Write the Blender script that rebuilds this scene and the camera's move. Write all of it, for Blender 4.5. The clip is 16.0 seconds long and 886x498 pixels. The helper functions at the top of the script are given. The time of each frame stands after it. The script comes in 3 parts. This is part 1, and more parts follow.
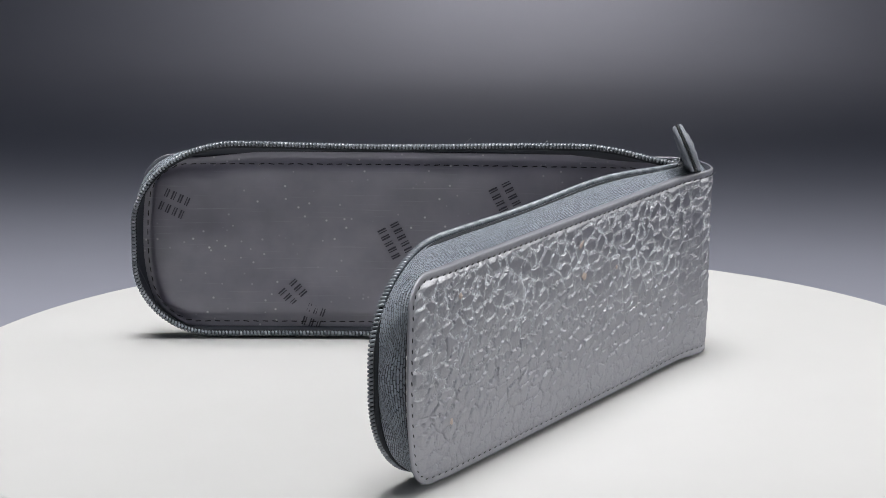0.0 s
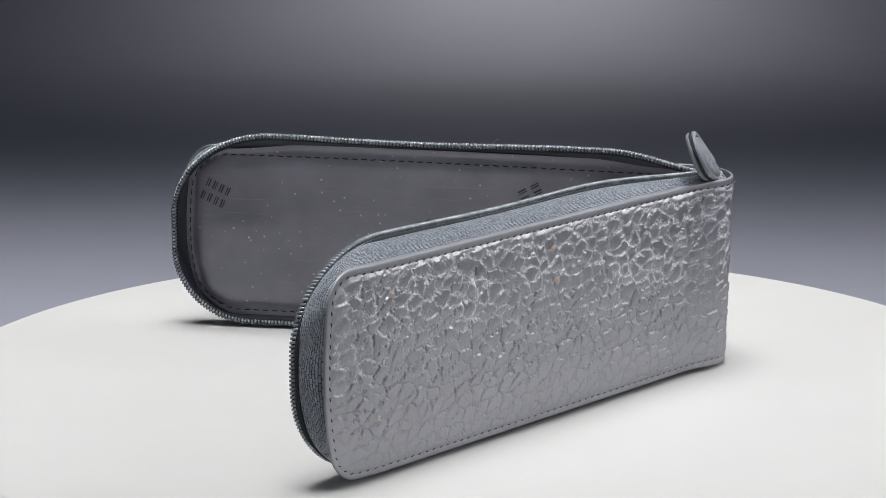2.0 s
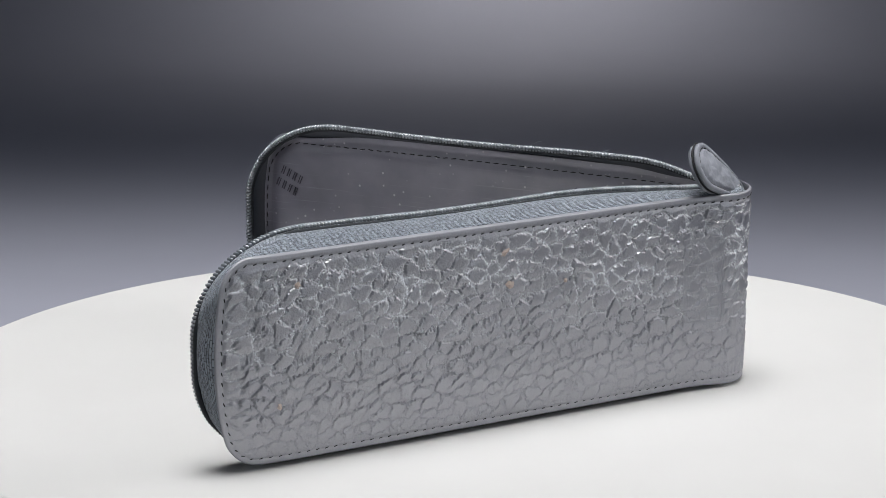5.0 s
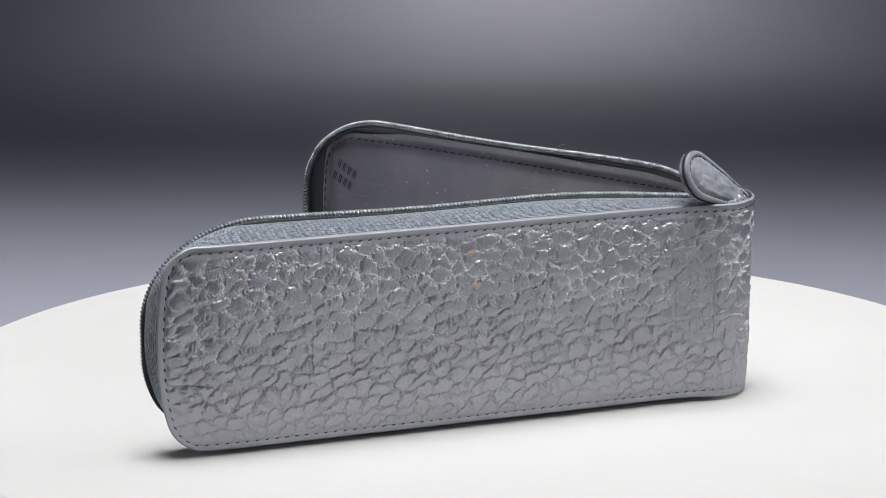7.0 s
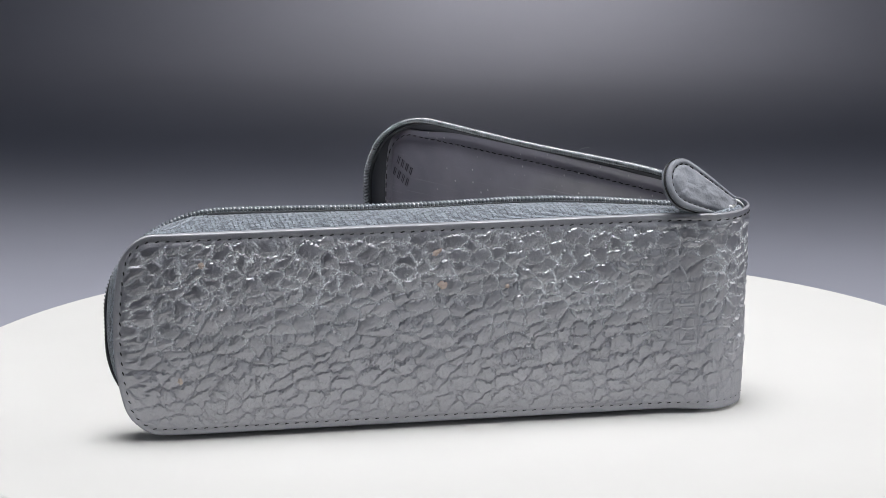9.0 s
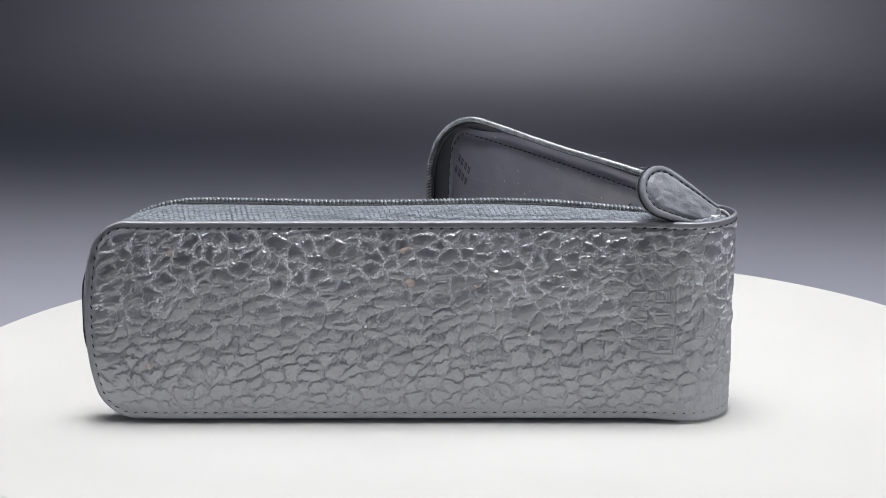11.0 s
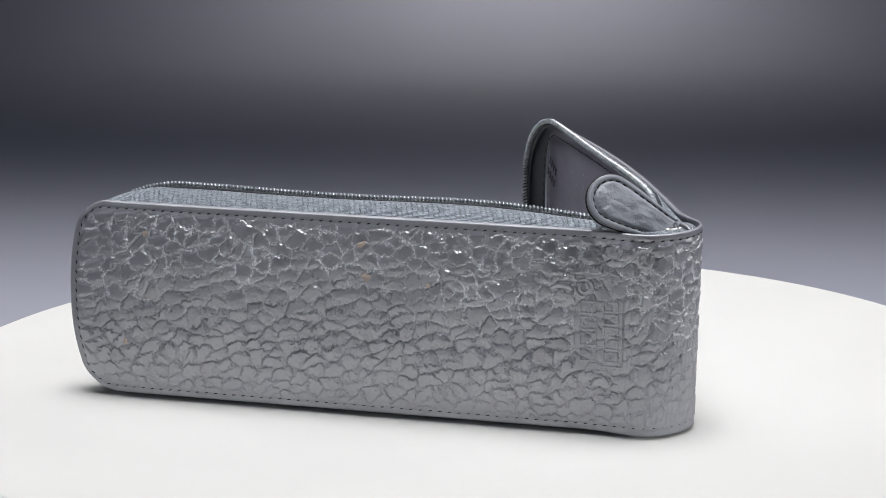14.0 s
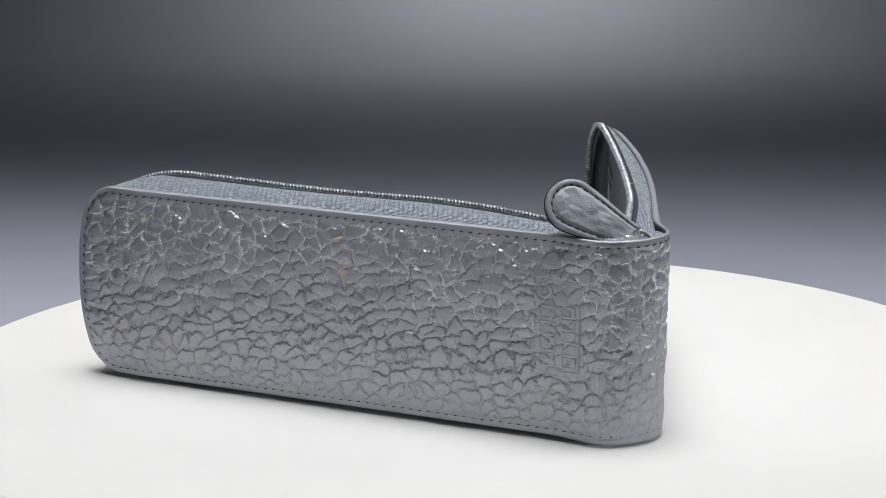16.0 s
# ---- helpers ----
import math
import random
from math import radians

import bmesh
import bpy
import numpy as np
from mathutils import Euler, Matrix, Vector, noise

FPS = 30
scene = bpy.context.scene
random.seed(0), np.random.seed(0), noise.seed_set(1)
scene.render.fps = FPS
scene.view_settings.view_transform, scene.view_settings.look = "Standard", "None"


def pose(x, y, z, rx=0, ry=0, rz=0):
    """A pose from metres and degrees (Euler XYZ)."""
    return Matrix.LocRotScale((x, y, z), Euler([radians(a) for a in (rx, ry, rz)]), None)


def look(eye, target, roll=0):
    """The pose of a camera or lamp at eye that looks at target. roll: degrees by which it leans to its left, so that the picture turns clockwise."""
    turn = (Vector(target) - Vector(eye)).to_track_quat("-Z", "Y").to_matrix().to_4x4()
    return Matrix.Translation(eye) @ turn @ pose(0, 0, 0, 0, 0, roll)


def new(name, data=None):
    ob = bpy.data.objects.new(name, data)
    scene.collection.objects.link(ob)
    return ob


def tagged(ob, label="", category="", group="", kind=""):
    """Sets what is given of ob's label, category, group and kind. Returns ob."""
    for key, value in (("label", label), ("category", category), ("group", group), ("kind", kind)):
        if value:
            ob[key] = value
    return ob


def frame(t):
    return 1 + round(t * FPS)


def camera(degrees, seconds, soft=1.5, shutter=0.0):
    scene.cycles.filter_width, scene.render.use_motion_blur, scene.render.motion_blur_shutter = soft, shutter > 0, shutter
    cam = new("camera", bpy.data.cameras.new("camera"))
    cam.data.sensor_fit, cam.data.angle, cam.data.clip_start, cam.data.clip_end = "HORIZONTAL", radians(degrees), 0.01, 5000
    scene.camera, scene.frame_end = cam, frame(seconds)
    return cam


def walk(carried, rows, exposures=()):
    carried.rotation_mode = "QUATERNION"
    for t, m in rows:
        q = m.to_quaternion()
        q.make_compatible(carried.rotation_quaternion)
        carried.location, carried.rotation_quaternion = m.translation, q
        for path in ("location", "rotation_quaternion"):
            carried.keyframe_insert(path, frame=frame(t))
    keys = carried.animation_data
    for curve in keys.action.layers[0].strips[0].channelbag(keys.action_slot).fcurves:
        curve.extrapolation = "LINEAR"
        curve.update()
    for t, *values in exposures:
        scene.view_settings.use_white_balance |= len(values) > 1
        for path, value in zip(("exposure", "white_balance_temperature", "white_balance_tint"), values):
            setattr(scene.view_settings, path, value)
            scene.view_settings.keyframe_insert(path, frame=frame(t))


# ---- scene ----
# ---- camera: fixed on its stand ----
EYE = Vector((0.0, -0.7728, 0.2184))
AHEAD = Vector((-0.010897, 0.974451, -0.224334))
TURN = -5.3434          # degrees per second of the turntable
SECONDS = 16.0
cam = camera(18.989, SECONDS, soft=0.7)
STILL = look(EYE, EYE + AHEAD, -0.156)
walk(cam, [(0.0, STILL), (SECONDS, STILL)],
     exposures=[(0.0, -0.09), (4.2, -0.10), (6.4, 0.03), (8.0, 0.06), (16.0, 0.06)])

# ---- light ----
world = bpy.data.worlds.new("studio_world")
scene.world = world
world.use_nodes = True
world.node_tree.nodes["Background"].inputs[0].default_value = (0.75, 0.85, 1.0, 1)
world.node_tree.nodes["Background"].inputs[1].default_value = 0.02


def area_lamp(name, eye, target, sx, sy, power, spread, colour):
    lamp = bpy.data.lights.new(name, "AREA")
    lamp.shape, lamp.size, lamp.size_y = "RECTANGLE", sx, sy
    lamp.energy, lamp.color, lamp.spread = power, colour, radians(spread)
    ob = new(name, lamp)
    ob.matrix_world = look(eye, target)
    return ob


area_lamp("overhead_softbox", (-0.06, 0.075, 0.78), (-0.06, 0.075, 0.0), 0.80, 0.70, 2.6, 43, (1.0, 0.995, 0.985))
area_lamp("side_softbox", (0.95, 0.22, 0.48), (0.0, 0.0, 0.03), 0.50, 0.60, 0.60, 60, (1.0, 0.995, 0.985))
# two unseen fill panels, added to brighten the leather's front
area_lamp("left_fill", (-0.90, -0.75, 0.34), (0.0, 0.0, 0.03), 0.90, 0.70, 0.24, 60, (0.90, 0.95, 1.0))
area_lamp("right_fill", (0.88, -0.80, 0.34), (0.0, 0.0, 0.03), 0.90, 0.70, 0.36, 60, (0.90, 0.95, 1.0))
# unseen cool fill under the ceiling, added to lift the backdrop's dark band
area_lamp("ambient_fill", (0.0, 0.0, 1.66), (0.0, 0.001, 0.0), 1.2, 1.2, 2.8, 170, (0.72, 0.82, 1.0))
area_lamp("backdrop_lamp", (0.03, 1.12, 0.22), (0.03, 1.17, -0.06), 0.16, 0.08, 0.56, 150, (1.0, 0.96, 0.93))


# ---- materials ----
def mat(name, colour, rough=0.5, metal=0.0, spec=0.5):
    m = bpy.data.materials.new(name)
    m.use_nodes = True
    b = m.node_tree.nodes["Principled BSDF"]
    b.inputs["Base Color"].default_value = (*colour, 1)
    b.inputs["Roughness"].default_value = rough
    b.inputs["Metallic"].default_value = metal
    b.inputs["Specular IOR Level"].default_value = spec
    return m, m.node_tree.nodes, m.node_tree.links, b


def ramp(nodes, links, fac, stops):
    r = nodes.new("ShaderNodeValToRGB")
    e = r.color_ramp.elements
    while len(e) < len(stops):
        e.new(0.5)
    for el, (pos, col) in zip(e, stops):
        el.position = pos
        el.color = (*col, 1) if len(col) == 3 else col
    links.new(fac, r.inputs[0])
    return r.outputs[0]


def noise_tex(nodes, links, vec, scale, detail=4, rough=0.55):
    n = nodes.new("ShaderNodeTexNoise")
    n.inputs["Scale"].default_value = scale
    n.inputs["Detail"].default_value = detail
    n.inputs["Roughness"].default_value = rough
    links.new(vec, n.inputs["Vector"])
    return n.outputs["Fac"]


def coords(nodes, which="Object"):
    return nodes.new("ShaderNodeTexCoord").outputs[which]


def bump(nodes, links, height, strength, distance, b, prior=None):
    n = nodes.new("ShaderNodeBump")
    n.inputs["Strength"].default_value = strength
    n.inputs["Distance"].default_value = distance
    links.new(height, n.inputs["Height"])
    if prior:
        links.new(prior, n.inputs["Normal"])
    links.new(n.outputs[0], b.inputs["Normal"])
    return n.outputs[0]


def grey(v, blue=1.08):
    return (v * 0.95, v, v * blue)


def leather_material(name, base, rough, spec, grain, ior=1.5, blue=1.15):
    m, N, L, b = mat(name, grey(base), rough, 0, spec)
    b.inputs["IOR"].default_value = ior
    co = coords(N)
    big = noise_tex(N, L, co, 90, 5)
    b.inputs["Specular Tint"].default_value = (0.95, 0.955, 1.0, 1)
    col = ramp(N, L, big, [(0.3, grey(base * 0.85, blue)), (0.7, grey(base * 1.15, blue))])
    # pale glints along the creases, painted into the base colour
    glint = N.new("ShaderNodeAttribute")
    glint.attribute_name = "crease_glint"
    speckled = N.new("ShaderNodeMath")
    speckled.operation = "MULTIPLY"
    L.new(glint.outputs["Fac"], speckled.inputs[0])
    L.new(ramp(N, L, noise_tex(N, L, co, 2000, 3, 0.6), [(0.40, (0.15,) * 3), (0.56, (1.2,) * 3)]), speckled.inputs[1])
    crease = speckled.outputs[0]
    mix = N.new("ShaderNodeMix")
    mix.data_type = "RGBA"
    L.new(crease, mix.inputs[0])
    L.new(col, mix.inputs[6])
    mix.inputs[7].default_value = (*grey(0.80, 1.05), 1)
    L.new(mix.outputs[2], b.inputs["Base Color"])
    fine = noise_tex(N, L, co, 900, 5, 0.6)
    rub = N.new("ShaderNodeAttribute")
    rub.attribute_name = "edge_wear"
    gloss = N.new("ShaderNodeMix")
    gloss.data_type = "FLOAT"
    dull = N.new("ShaderNodeMath")
    dull.operation = "MAXIMUM"
    L.new(rub.outputs["Fac"], dull.inputs[0])
    L.new(crease, dull.inputs[1])
    L.new(dull.outputs[0], gloss.inputs[0])
    L.new(ramp(N, L, fine, [(0.3, (rough - 0.06,) * 3), (0.7, (rough + 0.1,) * 3)]), gloss.inputs[2])
    gloss.inputs[3].default_value = 0.64
    L.new(gloss.outputs[0], b.inputs["Roughness"])
    pores = N.new("ShaderNodeTexVoronoi")
    pores.inputs["Scale"].default_value = 1900
    L.new(co, pores.inputs["Vector"])
    p = bump(N, L, pores.outputs["Distance"], 0.16, 0.0002, b)
    p = bump(N, L, noise_tex(N, L, co, 1100, 4, 0.6), grain, 0.0002, b, p)
    bump(N, L, big, 0.12, 0.001, b, p)
    return m


LEATHER = leather_material("grained_black_leather", 0.028, 0.37, 1.0, 0.4, 2.45, 1.7)
TAB_LEATHER = leather_material("pull_tab_leather", 0.22, 0.50, 0.6, 1.0)


def lining_material():
    m, N, L, b = mat("smooth_dark_lining", (0.03, 0.027, 0.03), 0.28, 0, 1.0)
    co = coords(N)
    big = noise_tex(N, L, co, 45, 4)
    col = ramp(N, L, big, [(0.3, (0.13, 0.125, 0.165)), (0.7, (0.22, 0.21, 0.265))])
    # pale dust specks scattered over the lining
    v = N.new("ShaderNodeTexVoronoi")
    v.inputs["Scale"].default_value = 330
    v.inputs["Randomness"].default_value = 1.0
    L.new(co, v.inputs["Vector"])
    near = ramp(N, L, v.outputs["Distance"], [(0.05, (1, 1, 1)), (0.16, (0, 0, 0))])
    few = ramp(N, L, noise_tex(N, L, co, 60, 2), [(0.45, (0, 0, 0)), (0.62, (1, 1, 1))])
    mul = N.new("ShaderNodeMath")
    mul.operation = "MULTIPLY"
    L.new(near, mul.inputs[0])
    L.new(few, mul.inputs[1])
    mix = N.new("ShaderNodeMix")
    mix.data_type = "RGBA"
    L.new(mul.outputs[0], mix.inputs[0])
    L.new(col, mix.inputs[6])
    mix.inputs[7].default_value = (0.55, 0.55, 0.58, 1)
    # faint scratches along the panel
    drag = N.new("ShaderNodeMapping")
    drag.inputs["Scale"].default_value = (35, 35, 1300)
    L.new(co, drag.inputs["Vector"])
    scratch = N.new("ShaderNodeMix")
    scratch.data_type = "RGBA"
    L.new(ramp(N, L, noise_tex(N, L, drag.outputs[0], 1.0, 4, 0.65), [(0.60, (0, 0, 0)), (0.74, (0.5,) * 3)]), scratch.inputs[0])
    L.new(mix.outputs[2], scratch.inputs[6])
    scratch.inputs[7].default_value = (0.30, 0.30, 0.34, 1)
    L.new(scratch.outputs[2], b.inputs["Base Color"])
    sc = N.new("ShaderNodeMapping")
    sc.inputs["Scale"].default_value = (40, 40, 500)
    L.new(co, sc.inputs["Vector"])
    L.new(ramp(N, L, noise_tex(N, L, sc.outputs[0], 1.0, 3), [(0.3, (0.275,) * 3), (0.75, (0.295,) * 3)]), b.inputs["Roughness"])
    bump(N, L, noise_tex(N, L, co, 220, 3), 0.15, 0.0004, b)
    return m


LINING = lining_material()


def tape_material():
    m, N, L, b = mat("woven_zip_tape", (0.05, 0.062, 0.08), 0.85, 0, 0.3)
    uv = coords(N, "UV")
    # basket weave: short floats in staggered rows, a little uneven
    wob = N.new("ShaderNodeTexNoise")
    wob.inputs["Scale"].default_value = 1400
    L.new(uv, wob.inputs["Vector"])
    push = N.new("ShaderNodeVectorMath")
    push.operation = "MULTIPLY_ADD"
    L.new(wob.outputs["Color"], push.inputs[0])
    push.inputs[1].default_value = (0.0011, 0.0006, 0)
    L.new(uv, push.inputs[2])
    weave = N.new("ShaderNodeTexBrick")
    weave.inputs["Scale"].default_value = 1.0
    weave.inputs["Brick Width"].default_value = 0.0015
    weave.inputs["Row Height"].default_value = 0.00075
    weave.inputs["Mortar Size"].default_value = 0.00016
    weave.inputs["Mortar Smooth"].default_value = 1.0
    weave.inputs["Color1"].default_value = (1, 1, 1, 1)
    weave.inputs["Color2"].default_value = (0.55, 0.55, 0.55, 1)
    weave.inputs["Mortar"].default_value = (0, 0, 0, 1)
    L.new(push.outputs[0], weave.inputs["Vector"])
    h = weave.outputs["Color"]
    L.new(ramp(N, L, h, [(0.10, (0.034, 0.040, 0.052)), (0.80, (0.34, 0.38, 0.44))]), b.inputs["Base Color"])
    p = bump(N, L, h, 1.0, 0.0006, b)
    bump(N, L, noise_tex(N, L, coords(N), 2500, 3), 0.3, 0.0002, b, p)
    b.inputs["Sheen Weight"].default_value = 0.15
    return m


TAPE = tape_material()


def teeth_material():
    m, N, L, b = mat("zip_coil_nylon", (0.1, 0.13, 0.14), 0.21, 0, 1.0)
    L.new(ramp(N, L, noise_tex(N, L, coords(N), 300, 3), [(0.3, (0.15, 0.167, 0.19)), (0.7, (0.31, 0.335, 0.37))]), b.inputs["Base Color"])
    return m


TEETH = teeth_material()
BELLOWS = mat("black_bellows_fabric", (0.030, 0.034, 0.046), 0.6)[0]
CORD = mat("zip_cord_dark", (0.012, 0.015, 0.02), 0.8)[0]
THREAD = mat("black_sewing_thread", (0.008, 0.008, 0.01), 0.75)[0]
PRINT = mat("dark_lining_print", (0.055, 0.052, 0.07), 0.6, 0, 0.3)[0]
SCUFF = mat("scuffed_tan_leather", (0.50, 0.41, 0.36), 0.8)[0]
FIBRE = mat("pale_lint", (0.45, 0.47, 0.5), 0.9)[0]


def metal_material():
    m, N, L, b = mat("brushed_steel", (0.5, 0.5, 0.52), 0.28, 1.0)
    L.new(ramp(N, L, noise_tex(N, L, coords(N), 700, 3), [(0.3, (0.2,) * 3), (0.7, (0.4,) * 3)]), b.inputs["Roughness"])
    return m


STEEL = metal_material()


def platter_material():
    m, N, L, b = mat("matt_white_platter", (0.8, 0.8, 0.79), 0.55, 0, 0.35)
    co = coords(N)
    L.new(ramp(N, L, noise_tex(N, L, co, 14, 5), [(0.3, (0.515, 0.51, 0.505)), (0.7, (0.54, 0.535, 0.53))]), b.inputs["Base Color"])
    bump(N, L, noise_tex(N, L, co, 900, 3), 0.05, 0.0002, b)
    return m


WHITE = platter_material()


def plain(name, colour, rough, scale, spread=0.2):
    m, N, L, b = mat(name, colour, rough)
    co = coords(N)
    lo, hi = [tuple(c * k for c in colour) for k in (1 - spread, 1 + spread)]
    L.new(ramp(N, L, noise_tex(N, L, co, scale, 5), [(0.3, lo), (0.7, hi)]), b.inputs["Base Color"])
    bump(N, L, noise_tex(N, L, co, scale * 12, 4), 0.1, 0.0006, b)
    return m


PAPER = plain("grey_backdrop_paper", (0.270, 0.274, 0.328), 0.8, 5, 0.05)
DESK = plain("dark_desk_laminate", (0.04, 0.038, 0.036), 0.5, 8)
WALL = plain("grey_studio_wall", (0.17, 0.178, 0.20), 0.9, 2)
EDGE_BAND = plain("pale_green_acrylic", (0.5, 0.66, 0.58), 0.3, 20, 0.04)
GREY_PLASTIC = plain("white_turntable_plastic", (0.6, 0.6, 0.6), 0.4, 20, 0.04)


# ---- mesh helpers ----
def mesh_ob(name, verts, faces, material, parent=None, label="", smooth=True, uvs=None):
    me = bpy.data.meshes.new(name)
    me.from_pydata([tuple(v) for v in verts], [], [tuple(f) for f in faces])
    if uvs is not None:
        layer = me.uv_layers.new(name="UVMap")
        idx = np.empty(len(me.loops), dtype=np.int32)
        me.loops.foreach_get("vertex_index", idx)
        layer.data.foreach_set("uv", np.asarray(uvs, dtype=np.float32)[idx].ravel())
    me.materials.append(material)
    if smooth:
        me.polygons.foreach_set("use_smooth", [True] * len(me.polygons))
    me.update()
    ob = new(name, me)
    if parent:
        ob.parent = parent
    if label:
        tagged(ob, label)
    return ob


def part(name, bm, material, parent, label="", smooth=True):
    me = bpy.data.meshes.new(name)
    bmesh.ops.recalc_face_normals(bm, faces=bm.faces)
    bm.to_mesh(me)
    bm.free()
    me.materials.append(material)
    if smooth:
        me.polygons.foreach_set("use_smooth", [True] * len(me.polygons))
    ob = new(name, me)
    if parent:
        ob.parent = parent
    if label:
        tagged(ob, label)
    return ob


def grid_faces(nu, nv, flip=False, wrap=False):
    f = []
    for i in range(nu - 1):
        for j in range(nv if wrap else nv - 1):
            k = (j + 1) % nv
            q = (i * nv + j, (i + 1) * nv + j, (i + 1) * nv + k, i * nv + k)
            f.append(q[::-1] if flip else q)
    return f


def rounded_box(sx, sy, sz, r, seg=3):
    bm = bmesh.new()
    bmesh.ops.create_cube(bm, size=1.0)
    bmesh.ops.scale(bm, vec=(sx, sy, sz), verts=bm.verts)
    bmesh.ops.bevel(bm, geom=bm.edges[:], offset=r, segments=seg, affect="EDGES", profile=0.5)
    return bm


def lathe(profile, seg):
    v, f = [], []
    n = len(profile)
    for i in range(seg):
        a = 2 * math.pi * i / seg
        v += [(r * math.cos(a), r * math.sin(a), z) for r, z in profile]
    for i in range(seg):
        k = (i + 1) % seg
        for j in range(n - 1):
            f.append((i * n + j, k * n + j, k * n + j + 1, i * n + j + 1))
    return v, f


def tube(points, radius, sides=8):
    """A round cord along a list of points: vertices and faces."""
    p = np.asarray(points, float)
    t = np.gradient(p, axis=0)
    t /= np.linalg.norm(t, axis=1)[:, None]
    ref = np.array([0.31, 0.22, 0.92])
    a = np.cross(t, ref)
    a /= np.linalg.norm(a, axis=1)[:, None]
    b = np.cross(t, a)
    ang = np.linspace(0, 2 * np.pi, sides, endpoint=False)
    v = p[:, None] + radius * (np.cos(ang)[None, :, None] * a[:, None] + np.sin(ang)[None, :, None] * b[:, None])
    return v.reshape(-1, 3), grid_faces(len(p), sides, wrap=True)


# ---- smooth lattice noise and cells for the leather's pebbles ----
RNG = np.random.RandomState(7)
TABLE = RNG.rand(256, 256)


def lattice(x, y):
    xi, yi = np.floor(x).astype(int), np.floor(y).astype(int)
    fx, fy = x - xi, y - yi
    fx, fy = fx * fx * (3 - 2 * fx), fy * fy * (3 - 2 * fy)
    g = lambda i, j: TABLE[(xi + i) % 256, (yi + j) % 256]
    return (g(0, 0) * (1 - fx) + g(1, 0) * fx) * (1 - fy) + (g(0, 1) * (1 - fx) + g(1, 1) * fx) * fy


def fractal(x, y, octaves=4):
    s, a = 0, 0.5
    for k in range(octaves):
        s = s + a * lattice(x * 2 ** k + 17.3 * k, y * 2 ** k + 5.1 * k)
        a *= 0.5
    return s


JX, JY, JH, TX, TY = [RNG.rand(256, 256) for _ in range(5)]


def cells(x, y):
    """Nearest and next distance to jittered cell centres, a random tilt across the nearest cell, its height, and how far above its centre the place lies."""
    xi, yi = np.floor(x).astype(int), np.floor(y).astype(int)
    f1 = np.full(x.shape, 9.0)
    f2 = np.full(x.shape, 9.0)
    tilt, tall, rise = np.zeros(x.shape), np.zeros(x.shape), np.zeros(x.shape)
    for i in (-1, 0, 1):
        for j in (-1, 0, 1):
            cx, cy = (xi + i) % 256, (yi + j) % 256
            dx = x - (xi + i + 0.08 + 0.84 * JX[cx, cy])
            dy = y - (yi + j + 0.08 + 0.84 * JY[cx, cy])
            d = np.sqrt(dx * dx + dy * dy)
            closer = d < f1
            f2 = np.where(closer, f1, np.minimum(f2, d))
            tilt = np.where(closer, dy * (0.35 + 0.9 * (TY[cx, cy] - 0.4)) + dx * 1.1 * (TX[cx, cy] - 0.5), tilt)
            tall = np.where(closer, JH[cx, cy], tall)
            rise = np.where(closer, dy / (d + 1e-6), rise)
            f1 = np.where(closer, d, f1)
    return f1, f2, tilt, tall, rise


def smooth01(x):
    x = np.clip(x, 0, 1)
    return x * x * (3 - 2 * x)


# ---- the case's plan: two halves that meet in a rounded spine ----
AXIS = {"front": (np.array([0.0707, 0.0250]), np.array([-0.51297, -0.85841]), np.array([0.85841, -0.51297])),
        "back": (np.array([0.0581, 0.0494]), np.array([-0.99655, 0.0830]), np.array([0.0830, 0.99655]))}
LENGTH = {"front": 0.1677, "back": 0.1650}
SPINE_C, SPINE_R = np.array([0.0568, 0.0333]), 0.0162
SPINE_A0, SPINE_A1 = radians(-30.86), radians(85.24)
Z_LOW, Z_HIGH = 0.0014, 0.0590
CORNER = 0.0085
LINING_CORNER = 0.0125


def bend(a):
    """The back panel curls inwards towards its free end."""
    return 0.0056 * (np.clip(a - 0.05, 0, None) / 0.115) ** 2


def half_point(half, a, q, z):
    """a: from the spine to the free end; q: inwards from the outer face; z: height."""
    o, d, n = AXIS[half]
    a, q, z = np.broadcast_arrays(*[np.asarray(w, float) for w in (a, q, z)])
    if half == "back":
        q = q + bend(a)
    xy = o + a[..., None] * d - q[..., None] * n
    return np.concatenate([xy, z[..., None]], axis=-1)


ARC = SPINE_R * (SPINE_A1 - SPINE_A0)
U_SPINE, U_BACK = LENGTH["front"], LENGTH["front"] + ARC
U_END = U_BACK + LENGTH["back"]


def cover_frame(u):
    """Point on the outer face and outward normal, along the wrap from one free end to the other."""
    u = np.asarray(u, float)
    fo, fd, fn = AXIS["front"]
    bo, bd, bn = AXIS["back"]
    ang = SPINE_A0 + np.clip((u - U_SPINE) / SPINE_R, 0, SPINE_A1 - SPINE_A0)
    nrm = np.stack([np.cos(ang), np.sin(ang)], -1)
    pos = SPINE_C + SPINE_R * nrm
    f, b = (u < U_SPINE)[..., None], (u > U_BACK)[..., None]
    pos = np.where(f, fo + (U_SPINE - u)[..., None] * fd, pos)
    nrm = np.where(f, fn, nrm)
    pos = np.where(b, bo + (u - U_BACK)[..., None] * bd - bend(u - U_BACK)[..., None] * bn, pos)
    nrm = np.where(b, bn, nrm)
    return pos, nrm


def end_bow(a, z, length, foot=1.0):
    """How far the free end's outline draws back above and below its middle."""
    k = np.where(z < 0.0302, foot, 1.0)
    return 0.0042 * k * (np.abs(z - 0.0302) / 0.0288) ** 2.2 * np.clip(1 - (length - a) / 0.04, 0, 1)


